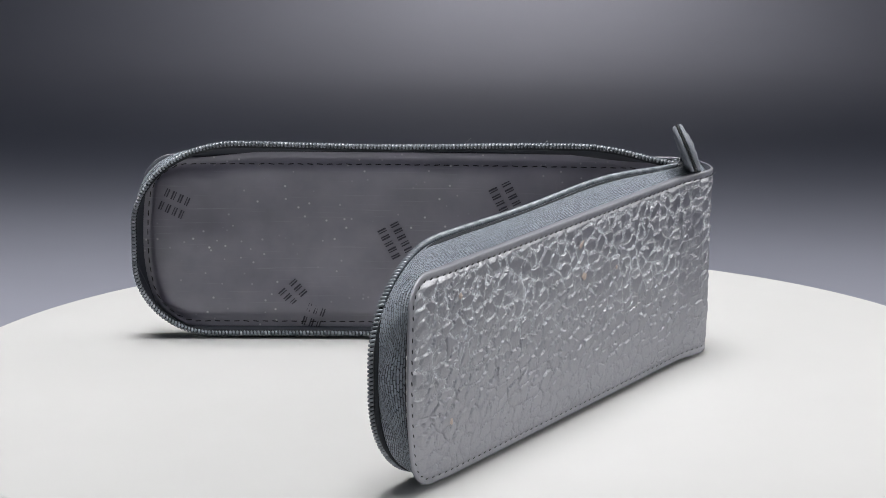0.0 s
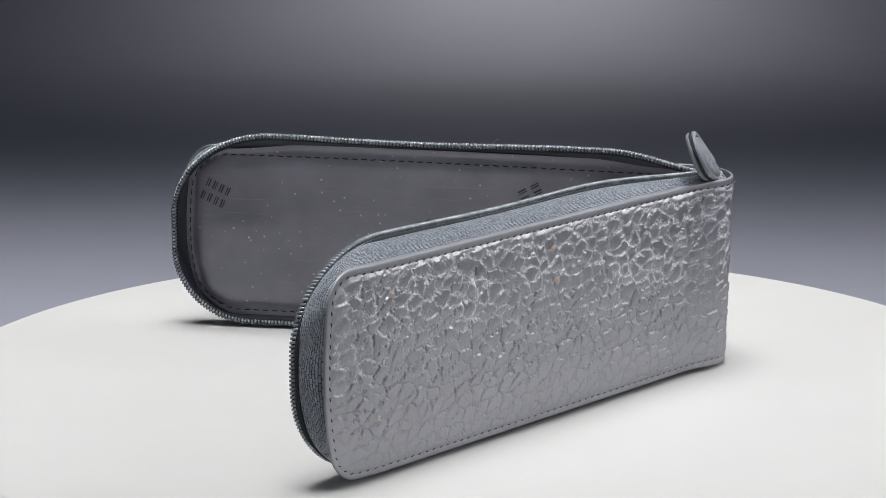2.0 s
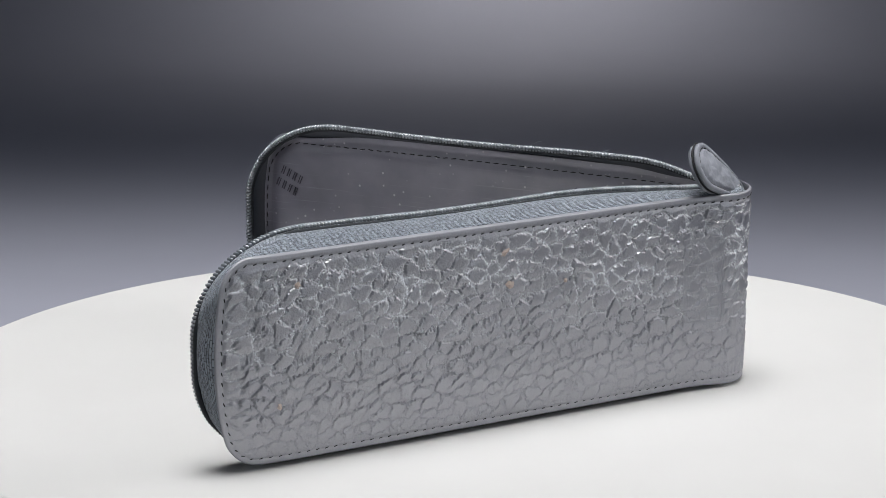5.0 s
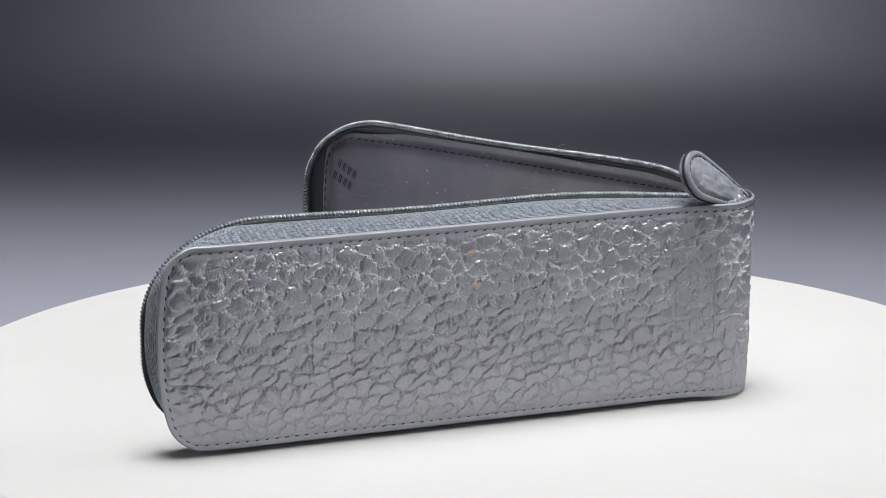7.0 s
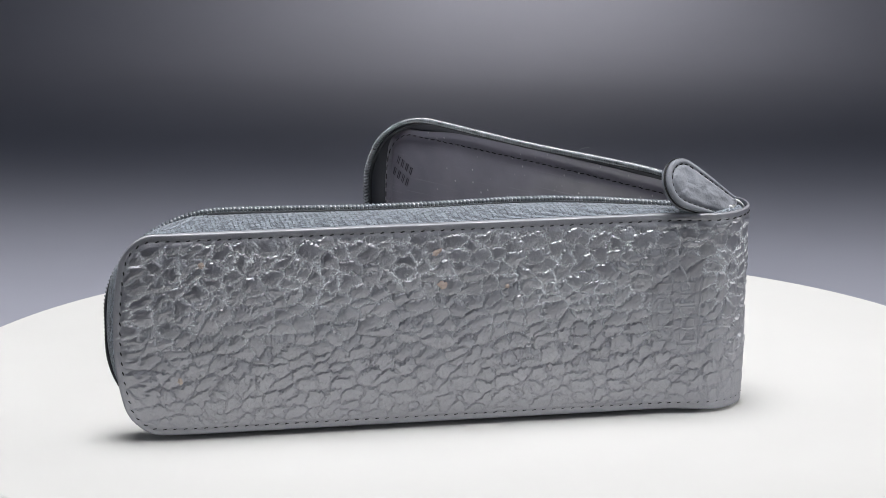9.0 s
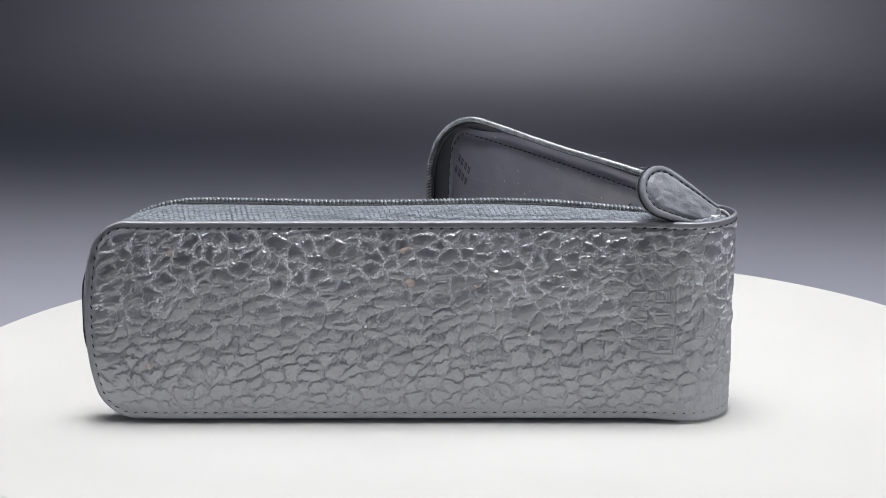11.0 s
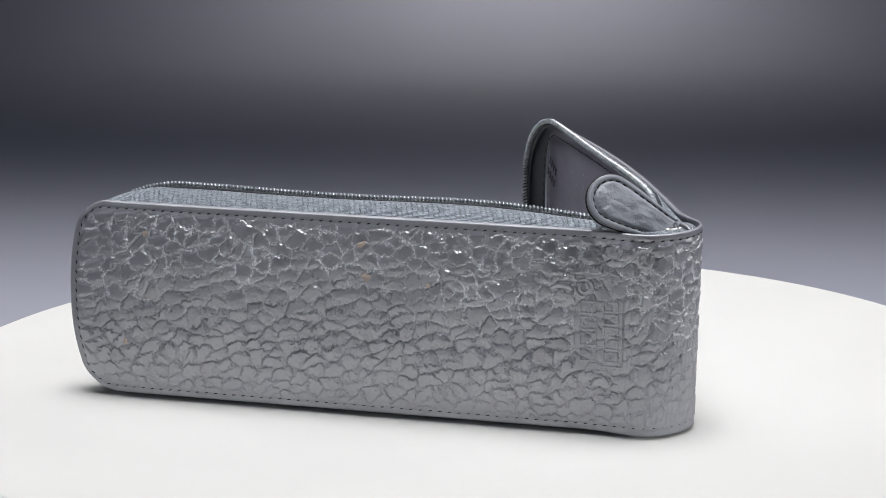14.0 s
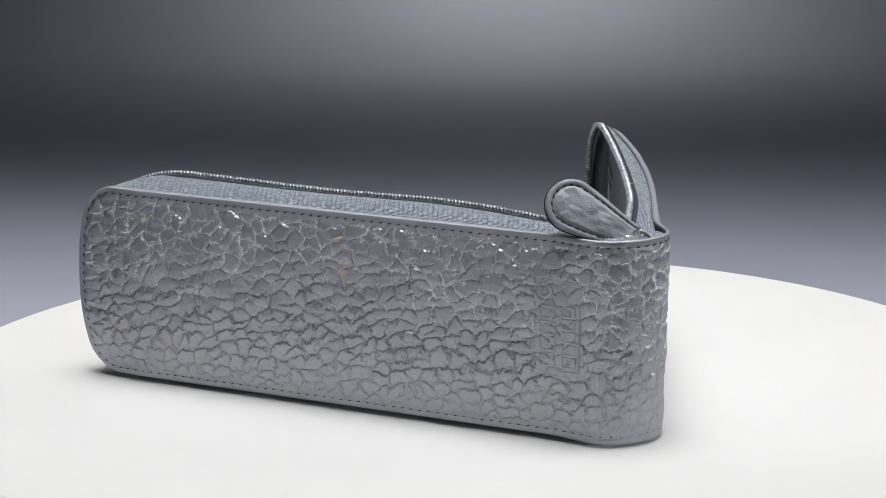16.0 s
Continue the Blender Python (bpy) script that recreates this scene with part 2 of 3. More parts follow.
def edge_distance(u, z):
    """Distance to the wrap's outline, a long rounded rectangle."""
    cx, hx = U_END / 2, U_END / 2
    cz, hz = (Z_LOW + Z_HIGH) / 2, (Z_HIGH - Z_LOW) / 2
    dx, dz = np.abs(u - cx) - hx + CORNER, np.abs(z - cz) - hz + CORNER
    out = np.sqrt(np.maximum(dx, 0) ** 2 + np.maximum(dz, 0) ** 2) + np.minimum(np.maximum(dx, dz), 0) - CORNER
    return -out


def grain(u, z):
    """The hide's net of creases: warped coarse cells with ragged borders, and finer cells that split off them."""
    rx = (fractal(u * 900 + 3, z * 900, 3) - 0.44) * 0.0012 + (fractal(u * 2100 + 9, z * 2100, 2) - 0.37) * 0.0011
    rz = (fractal(u * 900 + 60, z * 900 + 8, 3) - 0.44) * 0.0012 + (fractal(u * 2100 + 31, z * 2100 + 5, 2) - 0.37) * 0.0011
    x = u + (fractal(u * 170, z * 170) - 0.47) * 0.0050 + rx
    y = z + (fractal(u * 170 + 40, z * 170 + 90) - 0.47) * 0.0044 + rz
    coarse = cells((x + 0.30 * y) / 0.0055, (y - 0.30 * x) / 0.0039)
    fine = cells((x - 0.35 * y) / 0.0026 + 31, (y + 0.25 * x) / 0.0021 + 11)
    return coarse, fine


def pebble(u, z, masked=False):
    (f1, f2, tilt, tall, rise), (g1, g2, tilt2, tall2, rise2) = grain(u, z)
    gap, split = np.clip(f2 - f1, 0, None), np.clip(g2 - g1, 0, None)
    deep = 0.45 + 0.55 * smooth01((fractal(u * 150 + 70, z * 150 + 20, 3) - 0.25) / 0.35)
    beside = np.exp(-gap / 0.30)
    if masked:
        # painted glints follow the crease lines, patchy, and fade out towards the bottom
        glint_fade = (0.40 + 0.60 * smooth01((fractal(u * 110 + 5, z * 110, 3) - 0.30) / 0.25)) * (0.02 + 0.98 * smooth01((z - 0.016) / 0.026))
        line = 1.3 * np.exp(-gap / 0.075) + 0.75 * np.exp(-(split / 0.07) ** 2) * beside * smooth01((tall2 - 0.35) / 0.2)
        return np.clip(line * glint_fade, 0, 1), 0.75 * np.exp(-(gap / 0.13) ** 2)
    # each pebble's upper edge dips into the crease, its lower edge laps over the next
    reach = 0.16 + 0.56 * fractal(u * 2300 + 13, z * 700 + 4, 2)
    main = 1 - (1 - smooth01(gap / reach)) * (0.12 + 0.88 * smooth01(0.35 + 0.9 * rise)) * deep
    side = -(1 - smooth01(split / 0.34)) * smooth01(0.4 + rise2) * (0.04 + beside) * (0.25 + 0.75 * tall2)
    dome = 1 - np.clip(f1 / 0.9, 0, 1) ** 2
    rag = fractal(u * 1500, z * 1500, 3)
    return 0.95 * main + 0.34 * side + 0.50 * dome + 0.14 * tall + 0.76 * tilt + 0.05 * tilt2 + 0.03 * rag


def mark_relief(u, z):
    """A pressed mark near the spine: a ring, two columns of small plain blocks and a ruled corner."""
    a, h = U_SPINE - u, z
    out = np.zeros(u.shape)
    def block(a0, a1, z0, z1, w=0.00026):
        dx, dz = np.abs(a - (a0 + a1) / 2) - abs(a1 - a0) / 2, np.abs(h - (z0 + z1) / 2) - abs(z1 - z0) / 2
        d = np.maximum(dx, dz)
        np.maximum(out, smooth01(1 - np.abs(d) / w), out=out)
    for k in range(4):
        block(0.0085, 0.0130, 0.0222 + 0.0045 * k, 0.0256 + 0.0045 * k)
    for k in range(5):
        block(0.0022, 0.0062, 0.0222 + 0.0036 * k, 0.0248 + 0.0036 * k)
    for a0, a1, z0, z1 in ((0.0008, 0.0068, 0.0208, 0.0209), (0.0008, 0.0009, 0.0208, 0.0395)):
        block(a0, a1, z0, z1)
    r = np.sqrt((a - 0.0118) ** 2 + (h - 0.0428) ** 2)
    for rr in (0.0025, 0.0012):
        np.maximum(out, smooth01(1 - np.abs(r - rr) / 0.0004), out=out)
    return out


STITCH_IN = 0.0019


def build_cover(case):
    t = np.linspace(0, 1, 26)
    ends = CORNER * (1 - np.cos(t * math.pi / 2))
    us = np.concatenate([ends, np.arange(CORNER + 0.00018, U_BACK, 0.00018),
                         np.arange(U_BACK, U_END - CORNER, 0.0011), U_END - ends[::-1]])
    nv = 320
    vs = 0.5 - 0.5 * np.cos(np.linspace(0, math.pi, nv))
    vs = 0.35 * vs + 0.65 * np.linspace(0, 1, nv)
    e = np.maximum(0, CORNER - np.minimum(us, U_END - us))
    cut = CORNER - np.sqrt(np.maximum(CORNER ** 2 - e ** 2, 0))
    lo, hi = Z_LOW + cut, Z_HIGH - cut
    U = np.repeat(us[:, None], nv, 1)
    Z = lo[:, None] + (hi - lo)[:, None] * vs[None]
    D = np.maximum(edge_distance(U, Z), 0)
    inside = smooth01((D - 0.0020) / 0.0016)
    low = 0.42 + 0.68 * smooth01((Z - 0.005) / 0.020)
    amp = 0.00068 * inside * low
    mark = mark_relief(U, Z)
    near = ((U_SPINE - U) > 0.0) & ((U_SPINE - U) < 0.0145) & (Z > 0.0195) & (Z < 0.047)
    h = (pebble(U, Z) - 1.1) * amp * np.where(near, 0.45, 1.0) + 0.00017 * mark 
    h += (fractal(U * 60, Z * 60, 3) - 0.5) * 0.0010 * smooth01(D / 0.008)
    h -= 0.00014 * np.exp(-((D - STITCH_IN) / 0.00045) ** 2)
    hz = (Z - (Z_LOW + Z_HIGH) / 2) / ((Z_HIGH - Z_LOW) / 2)
    spine = smooth01((U - U_SPINE + 0.012) / 0.02) * smooth01((U_BACK + 0.012 - U) / 0.02)
    h -= 0.0017 * np.abs(hz) ** 3 * (1 - spine)
    h += (0.0009 + 0.0007 * hz) * spine
    h += 0.00040 * (np.abs(fractal(U * 650 + 9, Z * 60, 3) * 2 - 0.9) - 0.2) * spine * inside
    h += 0.0025 * np.sin(math.pi * np.clip((U - U_BACK) / LENGTH["back"], 0, 1))
    h -= 0.0012 * smooth01(1 - np.minimum(U, U_END - U) / 0.02)
    rim = 0.00045
    h -= rim - np.sqrt(np.maximum(rim ** 2 - np.maximum(rim - D, 0) ** 2, 0))
    pos, nrm = cover_frame(U + end_bow(U_END - U, Z, U_END, 1.4) - end_bow(U, Z, U_END, 1.9))
    Z = Z - 0.0006 * spine * (1 - vs)[None] ** 3
    outer = np.concatenate([pos + nrm * h[..., None], Z[..., None]], -1).reshape(-1, 3)
    # inner face, plain, at coarser rows, and the rim between the two
    thick = (0.0018 + 0.0017 * np.abs(hz) ** 3) * (1 - spine) - (0.0001 + 0.0007 * hz) * spine
    thick = thick - 0.0025 * np.sin(math.pi * np.clip((U - U_BACK) / LENGTH["back"], 0, 1))
    inner = np.concatenate([pos - nrm * thick[..., None], Z[..., None]], -1)
    nu = len(us)
    keep = np.concatenate([np.arange(0, nu - 1, 3), [nu - 1]])
    rows = np.concatenate([np.arange(0, nv - 1, 5), [nv - 1]])
    ins = inner[np.ix_(keep, rows)].reshape(-1, 3)
    base = nu * nv
    faces = grid_faces(nu, nv)
    nr = len(rows)
    faces += [tuple(base + k for k in f) for f in grid_faces(len(keep), nr, flip=True)]
    for i in range(len(keep) - 1):
        seq = list(range(keep[i], keep[i + 1] + 1))
        for row, col, flip in ((0, 0, False), (nv - 1, nr - 1, True)):
            f = [k * nv + row for k in seq] + [base + (i + 1) * nr + col, base + i * nr + col]
            faces.append(tuple(f if flip else f[::-1]))
    for j in range(nr - 1):
        seq = list(range(rows[j], rows[j + 1] + 1))
        for col, icol, flip in ((0, 0, False), (nu - 1, len(keep) - 1, True)):
            f = [col * nv + k for k in seq] + [base + icol * nr + j + 1, base + icol * nr + j]
            faces.append(tuple(f[::-1] if flip else f))
    ob = mesh_ob("leather_cover", np.concatenate([outer, ins]), faces, LEATHER, case,
                 "pebbled black leather wrapped round a soft spine")
    # per-vertex mask of the painted crease glints
    glint_mask = np.zeros(len(outer) + len(ins), dtype=np.float32)
    glint, dull = pebble(U, Z, True)
    glint_mask[:len(outer)] = (glint * inside * np.where(near, 0.4, 1.0)).ravel()
    ob.data.attributes.new("crease_glint", "FLOAT", "POINT").data.foreach_set("value", glint_mask)
    wear = np.ones(len(outer) + len(ins), dtype=np.float32)
    wear[:len(outer)] = np.maximum(1 - smooth01((D - 0.0003) / 0.0006), dull).ravel()
    ob.data.attributes.new("edge_wear", "FLOAT", "POINT").data.foreach_set("value", wear)
    return ob


def capsule_mesh(name, length, radius, material, sides=6):
    prof = [(-length / 2, 0.05), (-length / 2 + radius * 0.4, 0.8), (0, 1.0), (length / 2 - radius * 0.4, 0.8), (length / 2, 0.05)]
    v, f = [], []
    for x, k in prof:
        for s in range(sides):
            a = 2 * math.pi * s / sides
            v.append((x, radius * k * math.cos(a), radius * k * math.sin(a)))
    f = grid_faces(len(prof), sides, wrap=True)
    f += [tuple(range(sides))[::-1], tuple((len(prof) - 1) * sides + s for s in range(sides))]
    me = bpy.data.meshes.new(name)
    me.from_pydata(v, [], f)
    me.polygons.foreach_set("use_smooth", [True] * len(me.polygons))
    me.materials.append(material)
    return me


def place(name, data, parent, pos, x_axis, z_axis):
    x = Vector(x_axis).normalized()
    z = Vector(z_axis)
    z = (z - x * z.dot(x)).normalized()
    y = z.cross(x)
    m = Matrix((x, y, z)).transposed().to_4x4()
    m.translation = Vector(pos)
    ob = new(name, data)
    ob.parent = parent
    ob.matrix_basis = m
    return ob


def rail(a0, a_end, z_bot, z_top, ra_t, rb_t, ra_b, rb_b, counts=(90, 22, 16, 22, 90)):
    """A U-shaped line in (a, z): along the top to the free end, round it, and back below."""
    k = counts
    a, z = [], []
    s = np.linspace(0, 1, k[0], endpoint=False)
    a.append(a0 + (a_end - ra_t - a0) * s); z.append(np.full(k[0], z_top))
    s = np.linspace(0, math.pi / 2, k[1], endpoint=False)
    a.append(a_end - ra_t + ra_t * np.sin(s)); z.append(z_top - rb_t + rb_t * np.cos(s))
    s = np.linspace(0, 1, k[2], endpoint=False)
    a.append(np.full(k[2], a_end)); z.append(z_top - rb_t + (z_bot + rb_b - z_top + rb_t) * s)
    s = np.linspace(0, math.pi / 2, k[3], endpoint=False)
    a.append(a_end - ra_b + ra_b * np.cos(s)); z.append(z_bot + rb_b - rb_b * np.sin(s))
    s = np.linspace(0, 1, k[4])
    a.append(a_end - ra_b + (a0 - a_end + ra_b) * s); z.append(np.full(k[4], z_bot))
    return np.concatenate(a), np.concatenate(z)


ZIP = {"front": dict(a0=-0.0087, reach=0.1688, q=0.0112, q_end=0.0107, z_end=0.0588, bend=0.075, low=0.027, top=0.0623),
       "back": dict(a0=-0.0087, reach=0.1650, q=0.0082, q_end=0.0107, z_end=0.0588, bend=0.034, low=0.025, top=0.0628)}


def zip_line(half):
    w = ZIP[half]
    a, z = rail(w["a0"], w["reach"], 0.0017, w["top"], 0.034, 0.026, w["low"], w["low"] * 0.95)
    near = smooth01(1 - (a - w["a0"]) / w["bend"]) ** 1.4
    top = z > 0.03
    q = w["q"] + (w["q_end"] - w["q"]) * near
    q = q + (0.0012 * np.sin(np.clip(a / 0.16, 0, 1) * math.pi) * top if half == "front" else 0.0008 * smooth01((a - 0.09) / 0.078))
    z = np.where(top, z - (w["top"] - w["z_end"]) * near, z)
    z = z + np.where(top, 0.0005 * np.sin(a * 55), 0)
    return a, q, z


def build_tape(half, case):
    a, q, z = zip_line(half)
    la, lz = rail(0.0, LENGTH[half] - 0.0012, Z_LOW + 0.001, Z_HIGH - 0.0012, CORNER, CORNER, CORNER, CORNER)
    la = la - end_bow(la, lz, LENGTH[half], 1.9 if half == "back" else 1.4)
    lq = 0.0030 - (0.0025 * np.sin(math.pi * la / LENGTH[half]) if half == "back" else 0)
    A, B = half_point(half, la, lq, lz), half_point(half, a, q, z)
    # the bellows follow the spine where the halves meet
    rows = 9
    f = np.linspace(0, 1, rows)
    bulge = np.sin(f * math.pi)
    P = A[:, None] * (1 - f)[None, :, None] + B[:, None] * f[None, :, None]
    up = half_point(half, np.clip(la, 0.03, LENGTH[half] - 0.03), lq, np.full(len(la), 0.031))
    out = A - up
    out[:, :] /= np.linalg.norm(out, axis=1)[:, None]
    lift = np.where(lz > 0.012, 0.0011, 0.0)
    P = P + (bulge[None, :] * lift[:, None])[..., None] * out[:, None]
    P[..., 2] = np.maximum(P[..., 2], 0.0006)
    # a thin second layer on the inside
    In = P - 0.0005 * out[:, None]
    n = len(a)
    mid = P[:, rows // 2]
    run = np.concatenate([[0], np.cumsum(np.linalg.norm(np.diff(mid, axis=0), axis=1))])
    wide = np.linalg.norm(B - A, axis=1)
    uv = np.stack([np.repeat(run[:, None], rows, 1), f[None] * wide[:, None]], -1).reshape(-1, 2)
    mesh_ob("bellows_lining", In.reshape(-1, 3), grid_faces(n, rows, flip=True), BELLOWS, case, "black fabric inside the zip's edge")
    return mesh_ob("zip_tape", P.reshape(-1, 3), grid_faces(n, rows), TAPE, case, "woven dark blue-grey zip tape", uvs=uv)


def resample(P, step):
    run = np.concatenate([[0], np.cumsum(np.linalg.norm(np.diff(P, axis=0), axis=1))])
    s = np.arange(0, run[-1], step)
    return np.stack([np.interp(s, run, P[:, k]) for k in range(3)], -1)


def build_teeth(half, case):
    a, q, z = zip_line(half)
    B = half_point(half, a, q, z)
    P = resample(B, 0.00113)
    T = np.gradient(P, axis=0)
    T /= np.linalg.norm(T, axis=1)[:, None]
    o, d, n = AXIS[half]
    inward = np.array([-n[0], -n[1], 0.0])
    verts, faces = [], []
    sides, prof = 7, [(-0.00105, 0.4), (-0.0008, 0.85), (-0.0003, 1.0), (0.0003, 1.0), (0.0008, 0.85), (0.00105, 0.4)]
    for i in range(len(P)):
        t = Vector(T[i])
        x = (Vector(inward) + t * 0.35).normalized()
        y = x.cross(t).normalized()
        w = x.cross(y).normalized()
        base = len(verts)
        c = Vector(P[i]) + Vector(inward) * 0.0006 + Vector((0, 0, 0.0004 if P[i][2] > 0.05 else 0))
        for px, k in prof:
            for s in range(sides):
                an = 2 * math.pi * s / sides
                verts.append(c + x * px + y * (0.00088 * k * math.cos(an)) + w * (0.00050 * k * math.sin(an)))
        faces += [tuple(base + k for k in g) for g in grid_faces(len(prof), sides, wrap=True)]
        faces += [tuple(base + s for s in range(sides))[::-1], tuple(base + (len(prof) - 1) * sides + s for s in range(sides))]
    ob = mesh_ob("zip_teeth", verts, faces, TEETH, case, "shiny grey-green nylon zip coil")
    tagged(ob, kind="stuff")
    shift = np.where(z[:, None] > 0.012, np.array([[0, 0, -0.0006]]), 0.0)
    v, f = tube(resample(B - inward * 0.0010 + shift, 0.002), 0.00078)
    mesh_ob("zip_cord", v, f, CORD, case)
    v, f = tube(resample(B + inward * 0.0006, 0.002), 0.00052)
    mesh_ob("zip_core", v, f, CORD, case)


def build_lining(half, case):
    L, nu, nv = LENGTH[half] - 0.0016, 120, 44
    us = np.concatenate([[0], np.linspace(0.002, L - LINING_CORNER, nu - 16), L - LINING_CORNER + LINING_CORNER * np.sin(np.linspace(0.1, math.pi / 2, 15))])
    lo0, hi0 = Z_LOW + 0.0012, Z_HIGH - 0.0012
    e = np.maximum(0, us - (L - LINING_CORNER))
    cut = LINING_CORNER - np.sqrt(np.maximum(LINING_CORNER ** 2 - e ** 2, 0))
    lo, hi = lo0 + cut, hi0 - cut
    if half == "back":
        hi = hi + 0.0021 * smooth01((L - 0.012 - us) / 0.03) * smooth01(us / 0.03)
    vs = np.linspace(0, 1, nv)
    A = np.repeat(us[:, None], nv, 1)
    Z = lo[:, None] + (hi - lo)[:, None] * vs[None]
    D = np.minimum(np.minimum(Z - lo[:, None], hi[:, None] - Z), L - A)
    q = 0.0024 + 0.0009 * smooth01(D / 0.007) - 0.0004 * np.exp(-((D - 0.0024) / 0.0006) ** 2)
    q = q + (fractal(A * 45 + (3 if half == "front" else 9), Z * 45, 3) - 0.45) * 0.0010 * smooth01(D / 0.01)
    hz = np.abs(Z - 0.0305) / 0.0285
    q = q + 0.0012 * hz ** 3
    A = A - end_bow(A, Z, L, 1.9 if half == "back" else 1.4)
    P = half_point(half, A, q, Z).reshape(-1, 3)
    Q = half_point(half, A, q - 0.0005, Z).reshape(-1, 3)
    n = len(us)
    flip = half == "front"
    faces = grid_faces(n, nv, flip=flip) + [tuple(n * nv + k for k in f) for f in grid_faces(n, nv, flip=not flip)]
    ob = mesh_ob("lining", np.concatenate([P, Q]), faces, LINING, case, "smooth glossy dark lining with dust specks")
    thread = capsule_mesh("lining_stitch", 0.0019, 0.00018, THREAD, 5)
    _, d, nn = AXIS[half]
    la, lz = rail(0.004, L - 0.0018, lo0 + 0.0018, hi0 - 0.0018, 0.011, 0.011, 0.011, 0.011)
    la = la - end_bow(la, lz, L, 1.9 if half == "back" else 1.4)
    pts = resample(half_point(half, la, np.full(len(la), 0.0040), lz), 0.0031)
    for i in range(len(pts) - 1):
        if 0 < i:
            tilt = Vector((0, 0, random.uniform(-0.0005, 0.0005)))
            place("stitch", thread, ob, pts[i], Vector(pts[i + 1] - pts[i]) + tilt, (-nn[0], -nn[1], 0))
    return ob


def build_marks(lining, half):
    """Worn dark prints on the lining: pairs of rows of small plain bars, at several slants."""
    _, d, n = AXIS[half]
    bars = []
    for wide in (0.0003, 0.0005, 0.0004):
        bm = rounded_box(wide, 0.0029, 0.0002, 0.0001, 1)
        me = bpy.data.meshes.new("printed_bar")
        bm.to_mesh(me)
        bm.free()
        me.materials.append(PRINT)
        bars.append(me)
    for a, z, slant, kept in ((0.1530, 0.0430, 25, 4), (0.0825, 0.0313, 62, 5), (0.0470, 0.0450, 62, 5), (0.1156, 0.0139, 48, 3), (0.1090, 0.0060, 20, 3)):
        c, s = math.cos(radians(slant)), math.sin(radians(slant))
        for row in (0, 1):
            for k in range(kept * 2):
                x, y = (k - kept + 0.5 + 0.16 * (-1) ** k) * 0.00115, (0.5 - row) * 0.0046
                pa, pz = a - (x * c + y * s), z + (-x * s + y * c)
                along = Vector((d[0] * -c, d[1] * -c, -s))
                place("printed_bar", bars[(k * 2 + row) % 3], lining, half_point(half, pa, 0.00375, pz), along, (-n[0], -n[1], 0))


def build_stitches(cover):
    thread = capsule_mesh("stitch", 0.0012, 0.00019, THREAD)
    us, zs = [], []
    inset, r = STITCH_IN, CORNER - STITCH_IN
    lo, hi = Z_LOW + inset, Z_HIGH - inset
    u = np.linspace(U_BACK + 0.02, inset + r, 400)
    us.append(u); zs.append(np.full(400, hi))
    s = np.linspace(0, math.pi / 2, 30)
    us.append(inset + r - r * np.sin(s)); zs.append(hi - r + r * np.cos(s))
    us.append(np.full(40, inset)); zs.append(np.linspace(hi - r, lo + r, 40))
    us.append(inset + r - r * np.cos(s)); zs.append(lo + r - r * np.sin(s))
    us.append(u[::-1]); zs.append(np.full(400, lo))
    u, z = np.concatenate(us), np.concatenate(zs)
    hz = np.abs(z - 0.0305) / 0.0285
    pos, nrm = cover_frame(u + end_bow(U_END - u, z, U_END, 1.4))
    sp = smooth01((u - U_SPINE + 0.012) / 0.02) * smooth01((U_BACK + 0.012 - u) / 0.02)
    off = -0.0017 * hz ** 3 * (1 - sp) + (0.0009 + 0.0007 * np.sign(z - 0.03)) * sp - 0.00012 - 0.0012 * smooth01(1 - u / 0.02)
    P = np.concatenate([pos + nrm * off[:, None], z[:, None]], -1)
    N3 = np.concatenate([nrm, np.zeros((len(u), 1))], -1)
    both = resample(P, 0.00285)
    run = np.concatenate([[0], np.cumsum(np.linalg.norm(np.diff(P, axis=0), axis=1))])
    s = np.arange(0, run[-1], 0.00285)
    NN = np.stack([np.interp(s, run, N3[:, k]) for k in range(3)], -1)
    for i in range(len(both) - 1):
        t = Vector(both[i + 1] - both[i]).normalized()
        n = Vector(NN[i]).normalized()
        side = n.cross(t)
        place("stitch", thread, cover, both[i], t + side * random.uniform(0.12, 0.3) - n * 0.06, n)


def build_scuffs(cover):
    """Small rubbed spots where the pale hide shows."""
    for u, z, w, h, turn in ((U_SPINE - 0.0769, 0.0512, 0.0017, 0.0009, 35), (U_SPINE - 0.0756, 0.0417, 0.0015, 0.0013, 10),
                             (U_SPINE - 0.1430, 0.0502, 0.0010, 0.0010, 0), (U_SPINE - 0.1497, 0.0178, 0.0008, 0.0011, 20),
                             (U_SPINE - 0.0570, 0.0408, 0.0008, 0.0007, 20)):
        v, f = [(0, 0, 0.00022)], []
        k = 14
        for s in range(k):
            a = 2 * math.pi * s / k
            r = random.uniform(0.65, 1.15)
            v.append((w * r * math.cos(a), h * r * math.sin(a), 0.0))
        f = [(0, 1 + s, 1 + (s + 1) % k) for s in range(k)]
        me = bpy.data.meshes.new("scuff")
        me.from_pydata(v, [], f)
        me.materials.append(SCUFF)
        pos, nrm = cover_frame(np.array([u]))
        off = (pebble(np.array([u]), np.array([z])) - 1.1) * 0.00070 + (fractal(np.array([u]) * 60, np.array([z]) * 60, 3) - 0.5) * 0.0010
        hz = abs(z - 0.0305) / 0.0285
        p = pos[0] + nrm[0] * (off[0] - 0.0017 * hz ** 3 + 0.00058)
        t = Vector((-nrm[0][1] * math.cos(radians(turn)), nrm[0][0] * math.cos(radians(turn)), math.sin(radians(turn))))
        place("scuff", me, cover, (p[0], p[1], z), t, (nrm[0][0], nrm[0][1], 0))


